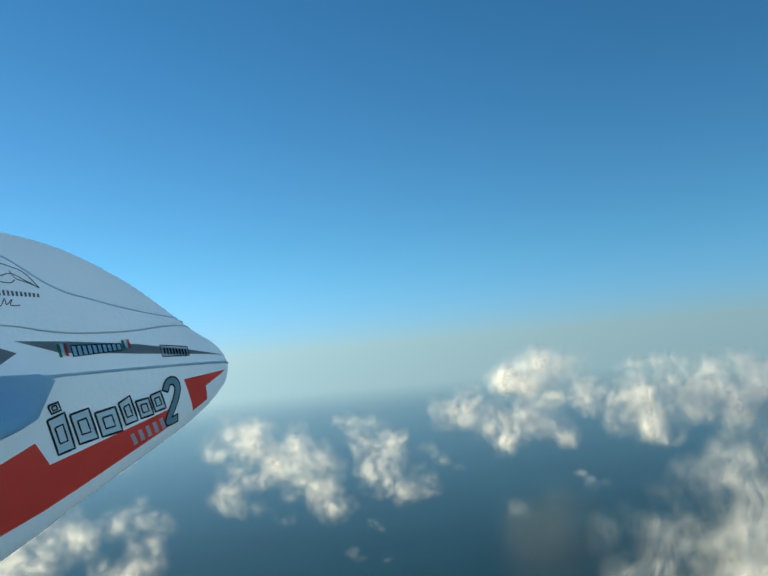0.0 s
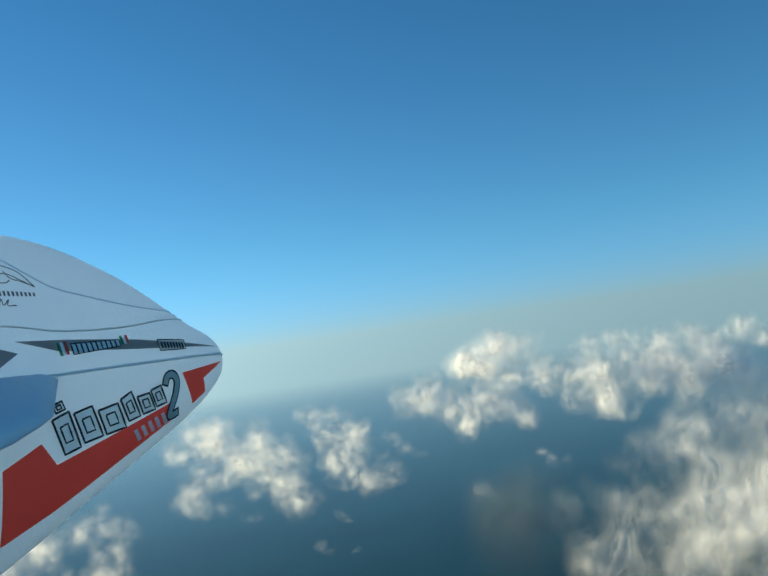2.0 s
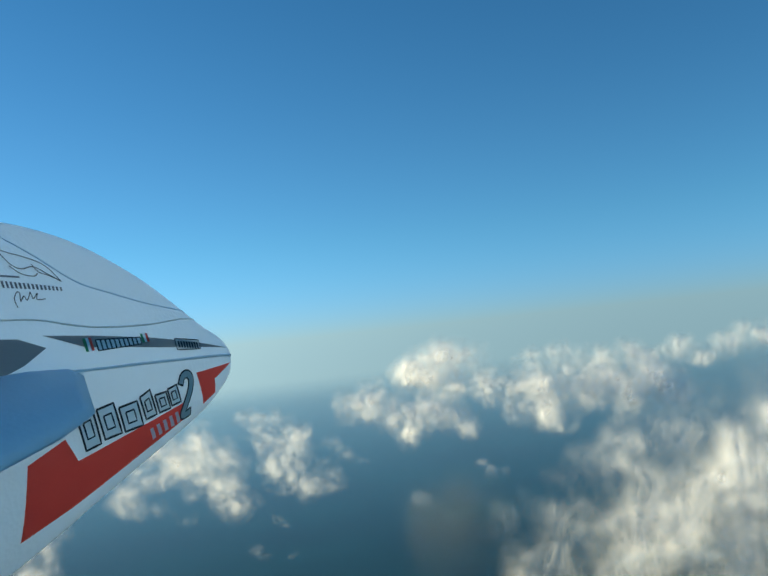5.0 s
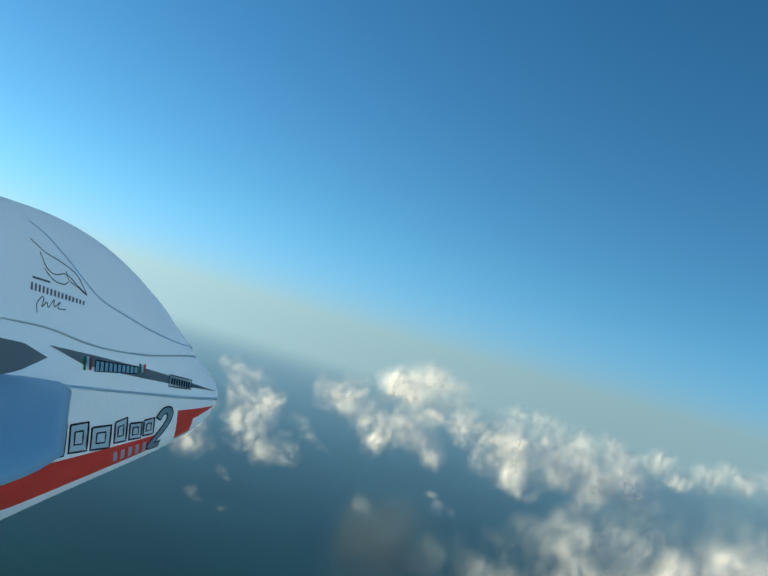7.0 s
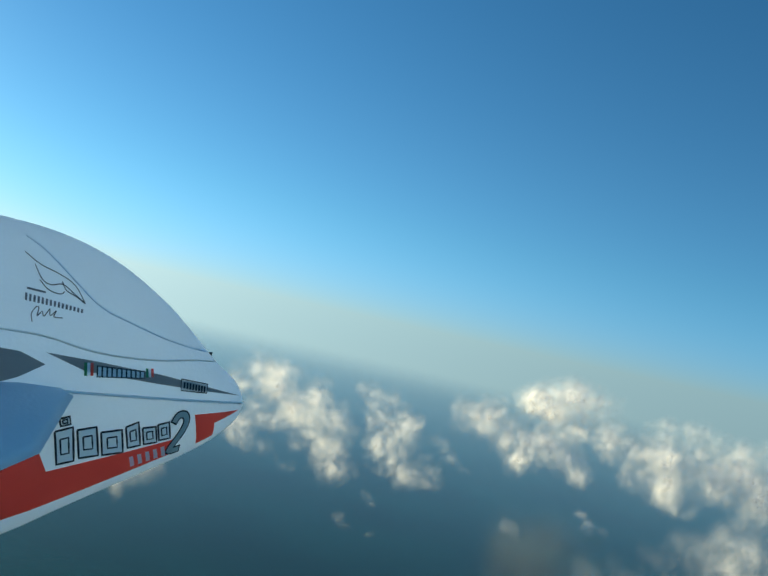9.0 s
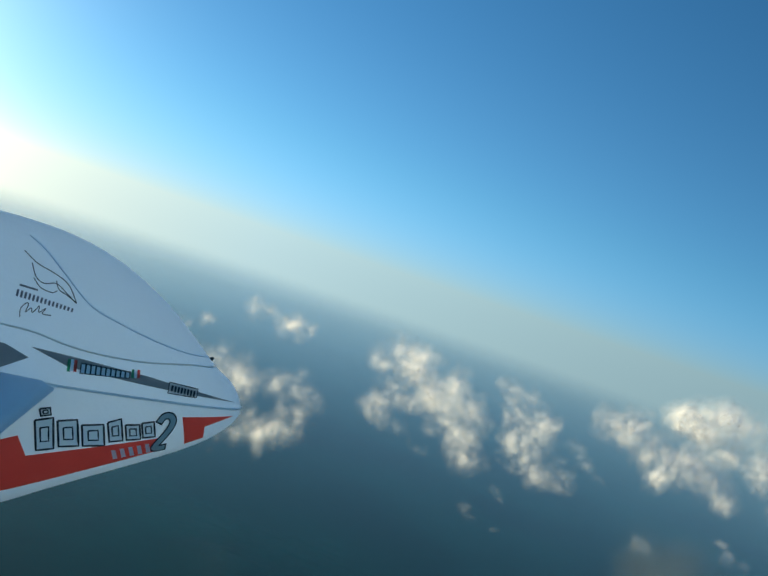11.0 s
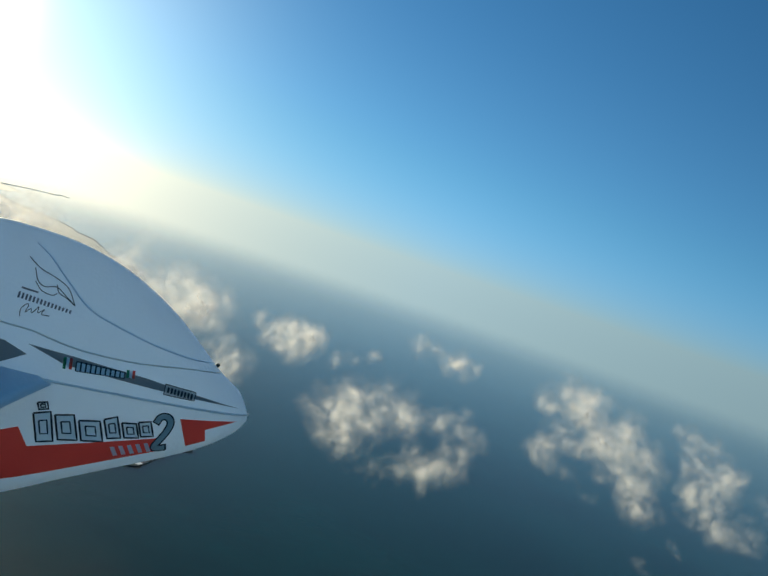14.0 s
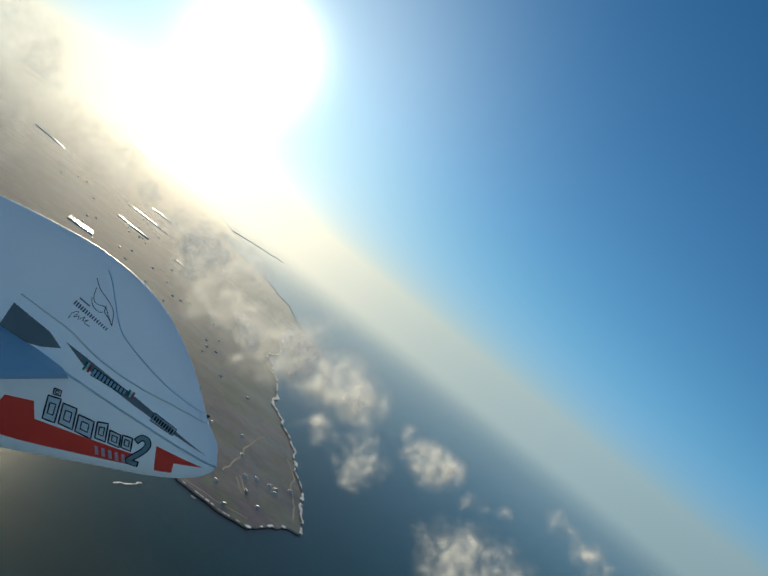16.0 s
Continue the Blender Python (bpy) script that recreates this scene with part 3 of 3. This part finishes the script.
bm = bmesh.new()
ribbon(bm, planned([(-3300, 2440), (-3450, 2720), (-3540, 2960), (-3610, 3020), (-3590, 3080)]), 6, 1.4)
geom = bmesh.ops.extrude_face_region(bm, geom=bm.faces[:])
for v in geom["geom"]:
    if isinstance(v, bmesh.types.BMVert):
        v.co.z -= 2.4
jetty = part("breakwater", bm, STONE, None)
tagged(jetty, "long stone breakwater with a hooked end", "breakwater", kind="structure")


# ---- model aircraft ----
# Fuselage stations: distance behind the nose tip, top, bottom and half width, all in metres; heights from the lens's level.
STATION = (0.0, 0.007, 0.023, 0.042, 0.06, 0.09, 0.118, 0.145, 0.18, 0.26, 0.36, 0.46, 0.56)
TOP = (-0.0640, -0.0500, -0.0365, -0.0170, 0.0000, 0.0210, 0.0335, 0.0400, 0.0435, 0.0400, 0.0270, 0.0100, -0.0050)
BOTTOM = (-0.0690, -0.0770, -0.0870, -0.0950, -0.1010, -0.1102, -0.1190, -0.1280, -0.1370, -0.1420, -0.1380, -0.1250, -0.1050)
HALF = (0.0020, 0.0110, 0.0190, 0.0250, 0.0290, 0.0345, 0.0380, 0.0405, 0.0425, 0.0440, 0.0430, 0.0390, 0.0320)


def spline(x, xs, ys):
    """A smooth curve through a few stations."""
    k = max(0, min(len(xs) - 2, int(np.searchsorted(xs, x)) - 1))
    h = xs[k + 1] - xs[k]
    t = (x - xs[k]) / h
    slope = lambda i: (ys[min(i + 1, len(ys) - 1)] - ys[max(i - 1, 0)]) / (xs[min(i + 1, len(xs) - 1)] - xs[max(i - 1, 0)])
    a, b = slope(k) * h, slope(k + 1) * h
    return (2 * t ** 3 - 3 * t * t + 1) * ys[k] + (t ** 3 - 2 * t * t + t) * a + (3 * t * t - 2 * t ** 3) * ys[k + 1] + (t ** 3 - t * t) * b


def ridge(s):
    return -0.0640 + 0.118 * min(s, 0.16)


def girth(s, up):
    """Half width at a height: up = 0 at the ridge, 1 at the top, -1 at the keel."""
    w = spline(s, STATION, HALF)
    if up >= 0:
        return w * max(0.0, 1 - min(1.0, up) ** 2.1) ** 0.62
    q = min(1.0, -up)
    return w * (1 - 0.42 * q) * max(0.0, 1 - q ** 5) ** 0.5


def skin(s, z, proud=0.0):
    """The place on the starboard side at that station and height; x forward, y to port, z up."""
    top, low, mid = spline(s, STATION, TOP), spline(s, STATION, BOTTOM), ridge(s)
    up = (z - mid) / (top - mid) if z > mid else (z - mid) / (mid - low)
    return Vector((-s, -(girth(s, max(-0.995, min(0.995, up))) + proud), z))


craft = new("model_aircraft")
bm = bmesh.new()
rows = []
for k in range(91):
    s = 0.56 * (k / 90) ** 1.5
    top, low, mid = spline(s, STATION, TOP), spline(s, STATION, BOTTOM), ridge(s)
    half = []
    for j in range(33):
        a = math.pi * (j / 32 - 0.5)
        up = math.sin(a)
        z = mid + up * (top - mid) if up > 0 else mid + up * (mid - low)
        half.append((girth(s, up), z))
    ring = [bm.verts.new((-s, -y, z)) for y, z in half] + [bm.verts.new((-s, y, z)) for y, z in half[-2:0:-1]]
    rows.append(ring)
for a, b in zip(rows, rows[1:]):
    for k in range(len(a)):
        n = (k + 1) % len(a)
        bm.faces.new((a[k], b[k], b[n], a[n]))
bm.faces.new(rows[0])
bm.faces.new(rows[-1][::-1])
bmesh.ops.remove_doubles(bm, verts=bm.verts[:], dist=1e-5)
bmesh.ops.recalc_face_normals(bm, faces=bm.faces[:])
part("fuselage", bm, FOAM, craft, "white moulded foam fuselage with a domed canopy")


def bead(name, line, radius, mat, label="", sides=8):
    """A round bead along a line on the skin."""
    bm = bmesh.new()
    rings = []
    for k, p in enumerate(line):
        way = (line[min(k + 1, len(line) - 1)] - line[max(k - 1, 0)]).normalized()
        u = way.cross(Vector((0, 0, 1))).normalized()
        v = way.cross(u)
        rings.append([bm.verts.new(p + radius * (math.cos(2 * math.pi * j / sides) * u + math.sin(2 * math.pi * j / sides) * v)) for j in range(sides)])
    for a, b in zip(rings, rings[1:]):
        for j in range(sides):
            bm.faces.new((a[j], a[(j + 1) % sides], b[(j + 1) % sides], b[j]))
    bm.faces.new(rings[0][::-1])
    bm.faces.new(rings[-1])
    bmesh.ops.recalc_face_normals(bm, faces=bm.faces[:])
    return part(name, bm, mat, craft, label)


def course(points, steps=40):
    """Stations and heights along a smooth curve through a few (station, height) pairs."""
    xs = tuple(range(len(points)))
    return [(spline(t, xs, [p[0] for p in points]), spline(t, xs, [p[1] for p in points])) for t in np.linspace(0, len(points) - 1, steps)]


bead("side_ridge", [skin(s, ridge(s), 0.0001) for s in np.linspace(0.0, 0.5, 60)], 0.0008, WHITE, "raised foam lip along the hull joint")
JOINT = [(0.19, -0.013), (0.1593, -0.0170), (0.1428, -0.0200), (0.1252, -0.0257), (0.1060, -0.0298), (0.0781, -0.0329), (0.0483, -0.0337), (0.0240, -0.0362)]
bead("canopy_joint", [skin(s, z - 0.0004, -0.0001) for s, z in course(JOINT)], 0.0005, SHADE, "beige grey canopy joint")
bead("canopy_seam", [skin(s, z, -0.0002) for s, z in course([(0.0300, -0.0305), (0.0504, -0.0270), (0.0726, -0.0208), (0.0948, -0.0124), (0.1143, -0.0031), (0.1317, 0.0147), (0.1416, 0.0252), (0.1500, 0.0315)])], 0.0005, FOAM, "raised canopy seam")



def patch(name, outline, mat, parent, proud=0.0004, label="", cell=0.003):
    """A flat sticker of that outline, (station, height), laid on the starboard skin."""
    bm = bmesh.new()
    fine = []
    for a, b in zip(outline, outline[1:] + outline[:1]):
        n = max(1, int(math.dist(a, b) / cell))
        fine += [(a[0] + (b[0] - a[0]) * k / n, a[1] + (b[1] - a[1]) * k / n) for k in range(n)]
    face = bm.faces.new([bm.verts.new((x, 0, z)) for x, z in fine])
    bmesh.ops.triangulate(bm, faces=[face])
    for _ in range(3):
        long = [e for e in bm.edges if e.calc_length() > cell * 1.8]
        if long:
            bmesh.ops.subdivide_edges(bm, edges=long, cuts=1)
            bmesh.ops.triangulate(bm, faces=bm.faces[:])
    for v in bm.verts:
        v.co = skin(v.co.x, v.co.z, proud)
    bmesh.ops.recalc_face_normals(bm, faces=bm.faces[:])
    return part(name, bm, mat, parent, label)


def stroke(name, line, width, mat, parent, proud=0.0007, closed=False, label=""):
    """A printed line on the starboard skin."""
    if closed:
        line = line + line[:1]
    fine = []
    for a, b in zip(line, line[1:]):
        n = max(1, int(math.dist(a, b) / 0.003))
        fine += [(a[0] + (b[0] - a[0]) * k / n, a[1] + (b[1] - a[1]) * k / n) for k in range(n)]
    fine.append(line[-1])
    bm = bmesh.new()
    left, right = [], []
    for k, (x, z) in enumerate(fine):
        a, b = fine[max(0, k - 1)], fine[min(len(fine) - 1, k + 1)]
        d = math.dist(a, b) or 1
        n = ((a[1] - b[1]) / d * width / 2, (b[0] - a[0]) / d * width / 2)
        left.append(bm.verts.new(skin(x + n[0], z + n[1], proud)))
        right.append(bm.verts.new(skin(x - n[0], z - n[1], proud)))
    for k in range(len(fine) - 1):
        bm.faces.new((left[k], right[k], right[k + 1], left[k + 1]))
    return part(name, bm, mat, parent, label)


# grey flash along the upper side, and the wedge behind it
patch("side_flash", [(0.1445, -0.0279), (0.1231, -0.0379), (0.0757, -0.0470), (0.0094, -0.0582), (0.0755, -0.0415), (0.1175, -0.0328)], GREY, craft, label="tapering grey side flash")
patch("rear_flash", [(0.1908, -0.0210), (0.1575, -0.0272), (0.1445, -0.0340), (0.1578, -0.0399), (0.1912, -0.0480)], GREY, craft, label="grey wedge sticker above the wing root")
# red lower flash and its front piece
patch("red_flash", [(0.1430, -0.0788), (0.1367, -0.0913), (0.0627, -0.0817), (0.0587, -0.0808), (0.0576, -0.0906), (0.0910, -0.0999), (0.1217, -0.1084), (0.1410, -0.1133), (0.1700, -0.1190), (0.1640, -0.0850)], RED, craft, label="red wedge sticker along the belly")
patch("red_front_flash", [(0.0481, -0.0669), (0.0090, -0.0676), (0.0301, -0.0740), (0.0281, -0.0824), (0.0408, -0.0866)], RED, craft, label="red arrow sticker near the nose")

# the large emblem: slanted outlined blocks, and a silver numeral
def shrunk(outline, k):
    mx, mz = sum(p[0] for p in outline) / len(outline), sum(p[1] for p in outline) / len(outline)
    return [(mx + (x - mx) * k, mz + (z - mz) * k) for x, z in outline]


EMBLEM = (((0.1358, -0.0696), (0.1262, -0.0678), (0.1225, -0.0869), (0.1319, -0.0879)), ((0.1236, -0.0697), (0.1128, -0.0688), (0.1087, -0.0854), (0.1199, -0.0857)),
          ((0.1096, -0.0722), (0.0972, -0.0717), (0.0936, -0.0854), (0.1064, -0.0855)), ((0.0950, -0.0704), (0.0874, -0.0680), (0.0832, -0.0823), (0.0913, -0.0830)),
          ((0.0840, -0.0719), (0.0752, -0.0719), (0.0721, -0.0817), (0.0810, -0.0820)), ((0.0740, -0.0709), (0.0664, -0.0699), (0.0631, -0.0801), (0.0709, -0.0807)),
          ((0.1344, -0.0627), (0.1289, -0.0618), (0.1277, -0.0661), (0.1330, -0.0669)))
for outline in EMBLEM:
    block = patch("emblem_block", list(outline), WHITE, craft, 0.0006)
    rim = stroke("emblem_rim", list(outline), 0.0012, INK, craft, 0.0008, True)
    inner = stroke("emblem_rim", shrunk(outline, 0.46), 0.0010, INK, craft, 0.0008, True)
swoosh = course([(0.0632, -0.0712), (0.0606, -0.0664), (0.0562, -0.0662), (0.0538, -0.0702), (0.0556, -0.0768), (0.0612, -0.0868), (0.0598, -0.0886), (0.0534, -0.0876)], 44)
stroke("emblem_numeral_rim", swoosh, 0.0052, INK, craft, 0.0008)
stroke("emblem_numeral", swoosh[1:-1], 0.0034, SILVER, craft, 0.0010, label="silver numeral with a dark rim")
for k in range(5):
    x, z = 0.0888 - 0.0051 * k, -0.0889 + 0.0009 * k
    patch("emblem_bar", [(x, z), (x - 0.0026, z + 0.0003), (x - 0.0058, z - 0.0060), (x - 0.0031, z - 0.0065)], WHITE, craft, 0.0007)

# small stickers on the grey flash: tricolour ends, pale bars on a dark ground, a framed label
for x, z, tall in ((0.1240, -0.0333, 0.0070), (0.0866, -0.0374, 0.0050)):
    for k, mat in enumerate((GREEN, WHITE, RED)):
        a = x - 0.0018 * k
        patch("tricolour_bar", [(a, z - 0.0001 * k), (a - 0.0017, z - 0.0002 - 0.0001 * k), (a - 0.0019, z - tall - 0.0002), (a - 0.0002, z - tall)], mat, craft, 0.0008)
for k in range(10):
    x, z, low = 0.1160 - 0.00292 * k, -0.0357 - 0.00039 * k, -0.0408 - 0.00018 * k
    patch("print_ground", [(x + 0.0006, z + 0.0006), (x - 0.0026, z + 0.0004), (x - 0.0026, low - 0.0007), (x + 0.0006, low - 0.0006)], INK, craft, 0.0006)
    patch("print_bar", [(x, z), (x - 0.0019, z - 0.0003), (x - 0.0020, low - 0.0002), (x, low)], WHITE, craft, 0.0009)
LABEL = [(0.0613, -0.0444), (0.0409, -0.0485), (0.0415, -0.0540), (0.0617, -0.0511)]
patch("label_ground", LABEL, SILVER_PRINT, craft, 0.0006)
stroke("label_frame", LABEL, 0.0006, INK, craft, 0.0008, True)
for k in range(8):
    x, z = 0.0597 - 0.00223 * k, -0.0462 - 0.00047 * k
    patch("print_bar", [(x, z), (x - 0.0014, z - 0.0003), (x - 0.0012, z - 0.0038), (x + 0.0002, z - 0.0037)], INK, craft, 0.0008)

# line drawing, small print and scribble on the canopy
for line in ([(0.1527, 0.0229), (0.1454, 0.0169), (0.1360, 0.0126), (0.1278, 0.0071), (0.1227, -0.0026)],
             [(0.1484, 0.0168), (0.1456, 0.0094), (0.1411, 0.0065), (0.1345, 0.0071), (0.1287, 0.0025), (0.1227, -0.0026)],
             [(0.1469, 0.0089), (0.1427, 0.0040), (0.1367, 0.0020), (0.1338, 0.0033)],
             [(0.1347, 0.0086), (0.1329, 0.0040), (0.1276, 0.0010), (0.1227, -0.0026)]):
    stroke("drawn_line", course(line, 24), 0.0005, INK, craft)
for k in range(15):
    x, z = 0.1547 - 0.00211 * k, 0.0019 - 0.00052 * k
    tall = 0.0039 - 0.00012 * k
    patch("print_bar", [(x, z), (x - 0.0011, z - 0.0002), (x - 0.0007, z - tall), (x + 0.0004, z - tall + 0.0002)], FAINT, craft)
patch("print_bar", [(0.1536, 0.0048), (0.1441, 0.0030), (0.1443, 0.0020), (0.1538, 0.0038)], FAINT, craft)
stroke("scribble", course([(0.1519, -0.0125), (0.1520, -0.0082), (0.1493, -0.0049), (0.1482, -0.0058), (0.1493, -0.0097), (0.1466, -0.0073), (0.1459, -0.0097), (0.1437, -0.0074), (0.1425, -0.0059), (0.1424, -0.0093), (0.1391, -0.0069), (0.1405, -0.0099), (0.1359, -0.0104)], 70), 0.00045, INK, craft)

# starboard and port wings: swept, rounded leading edge, tapering section
def wing(side):
    bm = bmesh.new()
    rows = []
    for k in range(25):
        t = k / 24
        lat = 0.030 + 0.24 * t
        lead = 0.1265 + 0.0672 * max(0.0, lat - 0.036) / 0.109 + 2.0 * max(0.0, lat - 0.105)
        z0 = -0.0500 - 0.0280 * (min(lat, 0.17) - 0.036) / 0.109
        chord = 0.54 - lead
        thick = 0.030 * (1 - 0.45 * t)
        ring = []
        for j in range(24):
            a = 2 * math.pi * j / 24
            c = 0.5 - 0.5 * math.cos(a)
            y = math.sin(a)
            shape = 2.6 * (0.2969 * math.sqrt(c) - 0.126 * c - 0.3516 * c * c + 0.2843 * c ** 3 - 0.1036 * c ** 4) * 2
            ring.append(bm.verts.new((-(lead + chord * c), side * -lat, z0 + thick * 0.85 * shape * (1 if y > 0 else -0.55) * (1 if abs(y) > 1e-6 else 0))))
        rows.append(ring)
    for a, b in zip(rows, rows[1:]):
        for j in range(24):
            bm.faces.new((a[j], a[(j + 1) % 24], b[(j + 1) % 24], b[j]))
    bm.faces.new(rows[0])
    bm.faces.new(rows[-1][::-1])
    bmesh.ops.recalc_face_normals(bm, faces=bm.faces[:])
    return part("wing", bm, FOAM, craft, "white foam wing with rounded leading edge")


wing(1)
wing(-1)
seat = Vector((-0.0265, 0, spline(0.0265, STATION, TOP)))
bm = bmesh.new()
bmesh.ops.create_uvsphere(bm, u_segments=10, v_segments=6, radius=0.0012)
for v in bm.verts:
    v.co = seat + Vector((v.co.x * 1.7 - v.co.z * 0.8, v.co.y, v.co.z * 0.9 + v.co.x * 1.2 + 0.0004))
part("canopy_latch", bm, DARK, craft, "small black canopy latch")

ahead = Vector((0.7071, 0, -0.7071))         # nose direction seen from the lens: right and away
port = Vector((-0.7071, 0, -0.7071))
root = Vector((-0.1778, 0, -0.4447)) + 0.10605 * ahead
place = Matrix.Translation(EYE) @ CRAFT_TURN @ Matrix((
    (ahead.x, port.x, 0, root.x), (ahead.y, port.y, 1, root.y), (ahead.z, port.z, 0, root.z), (0, 0, 0, 1)))
craft.matrix_world = place
tagged(craft, "white foam model aircraft with red and grey stickers, in flight", "model aircraft")
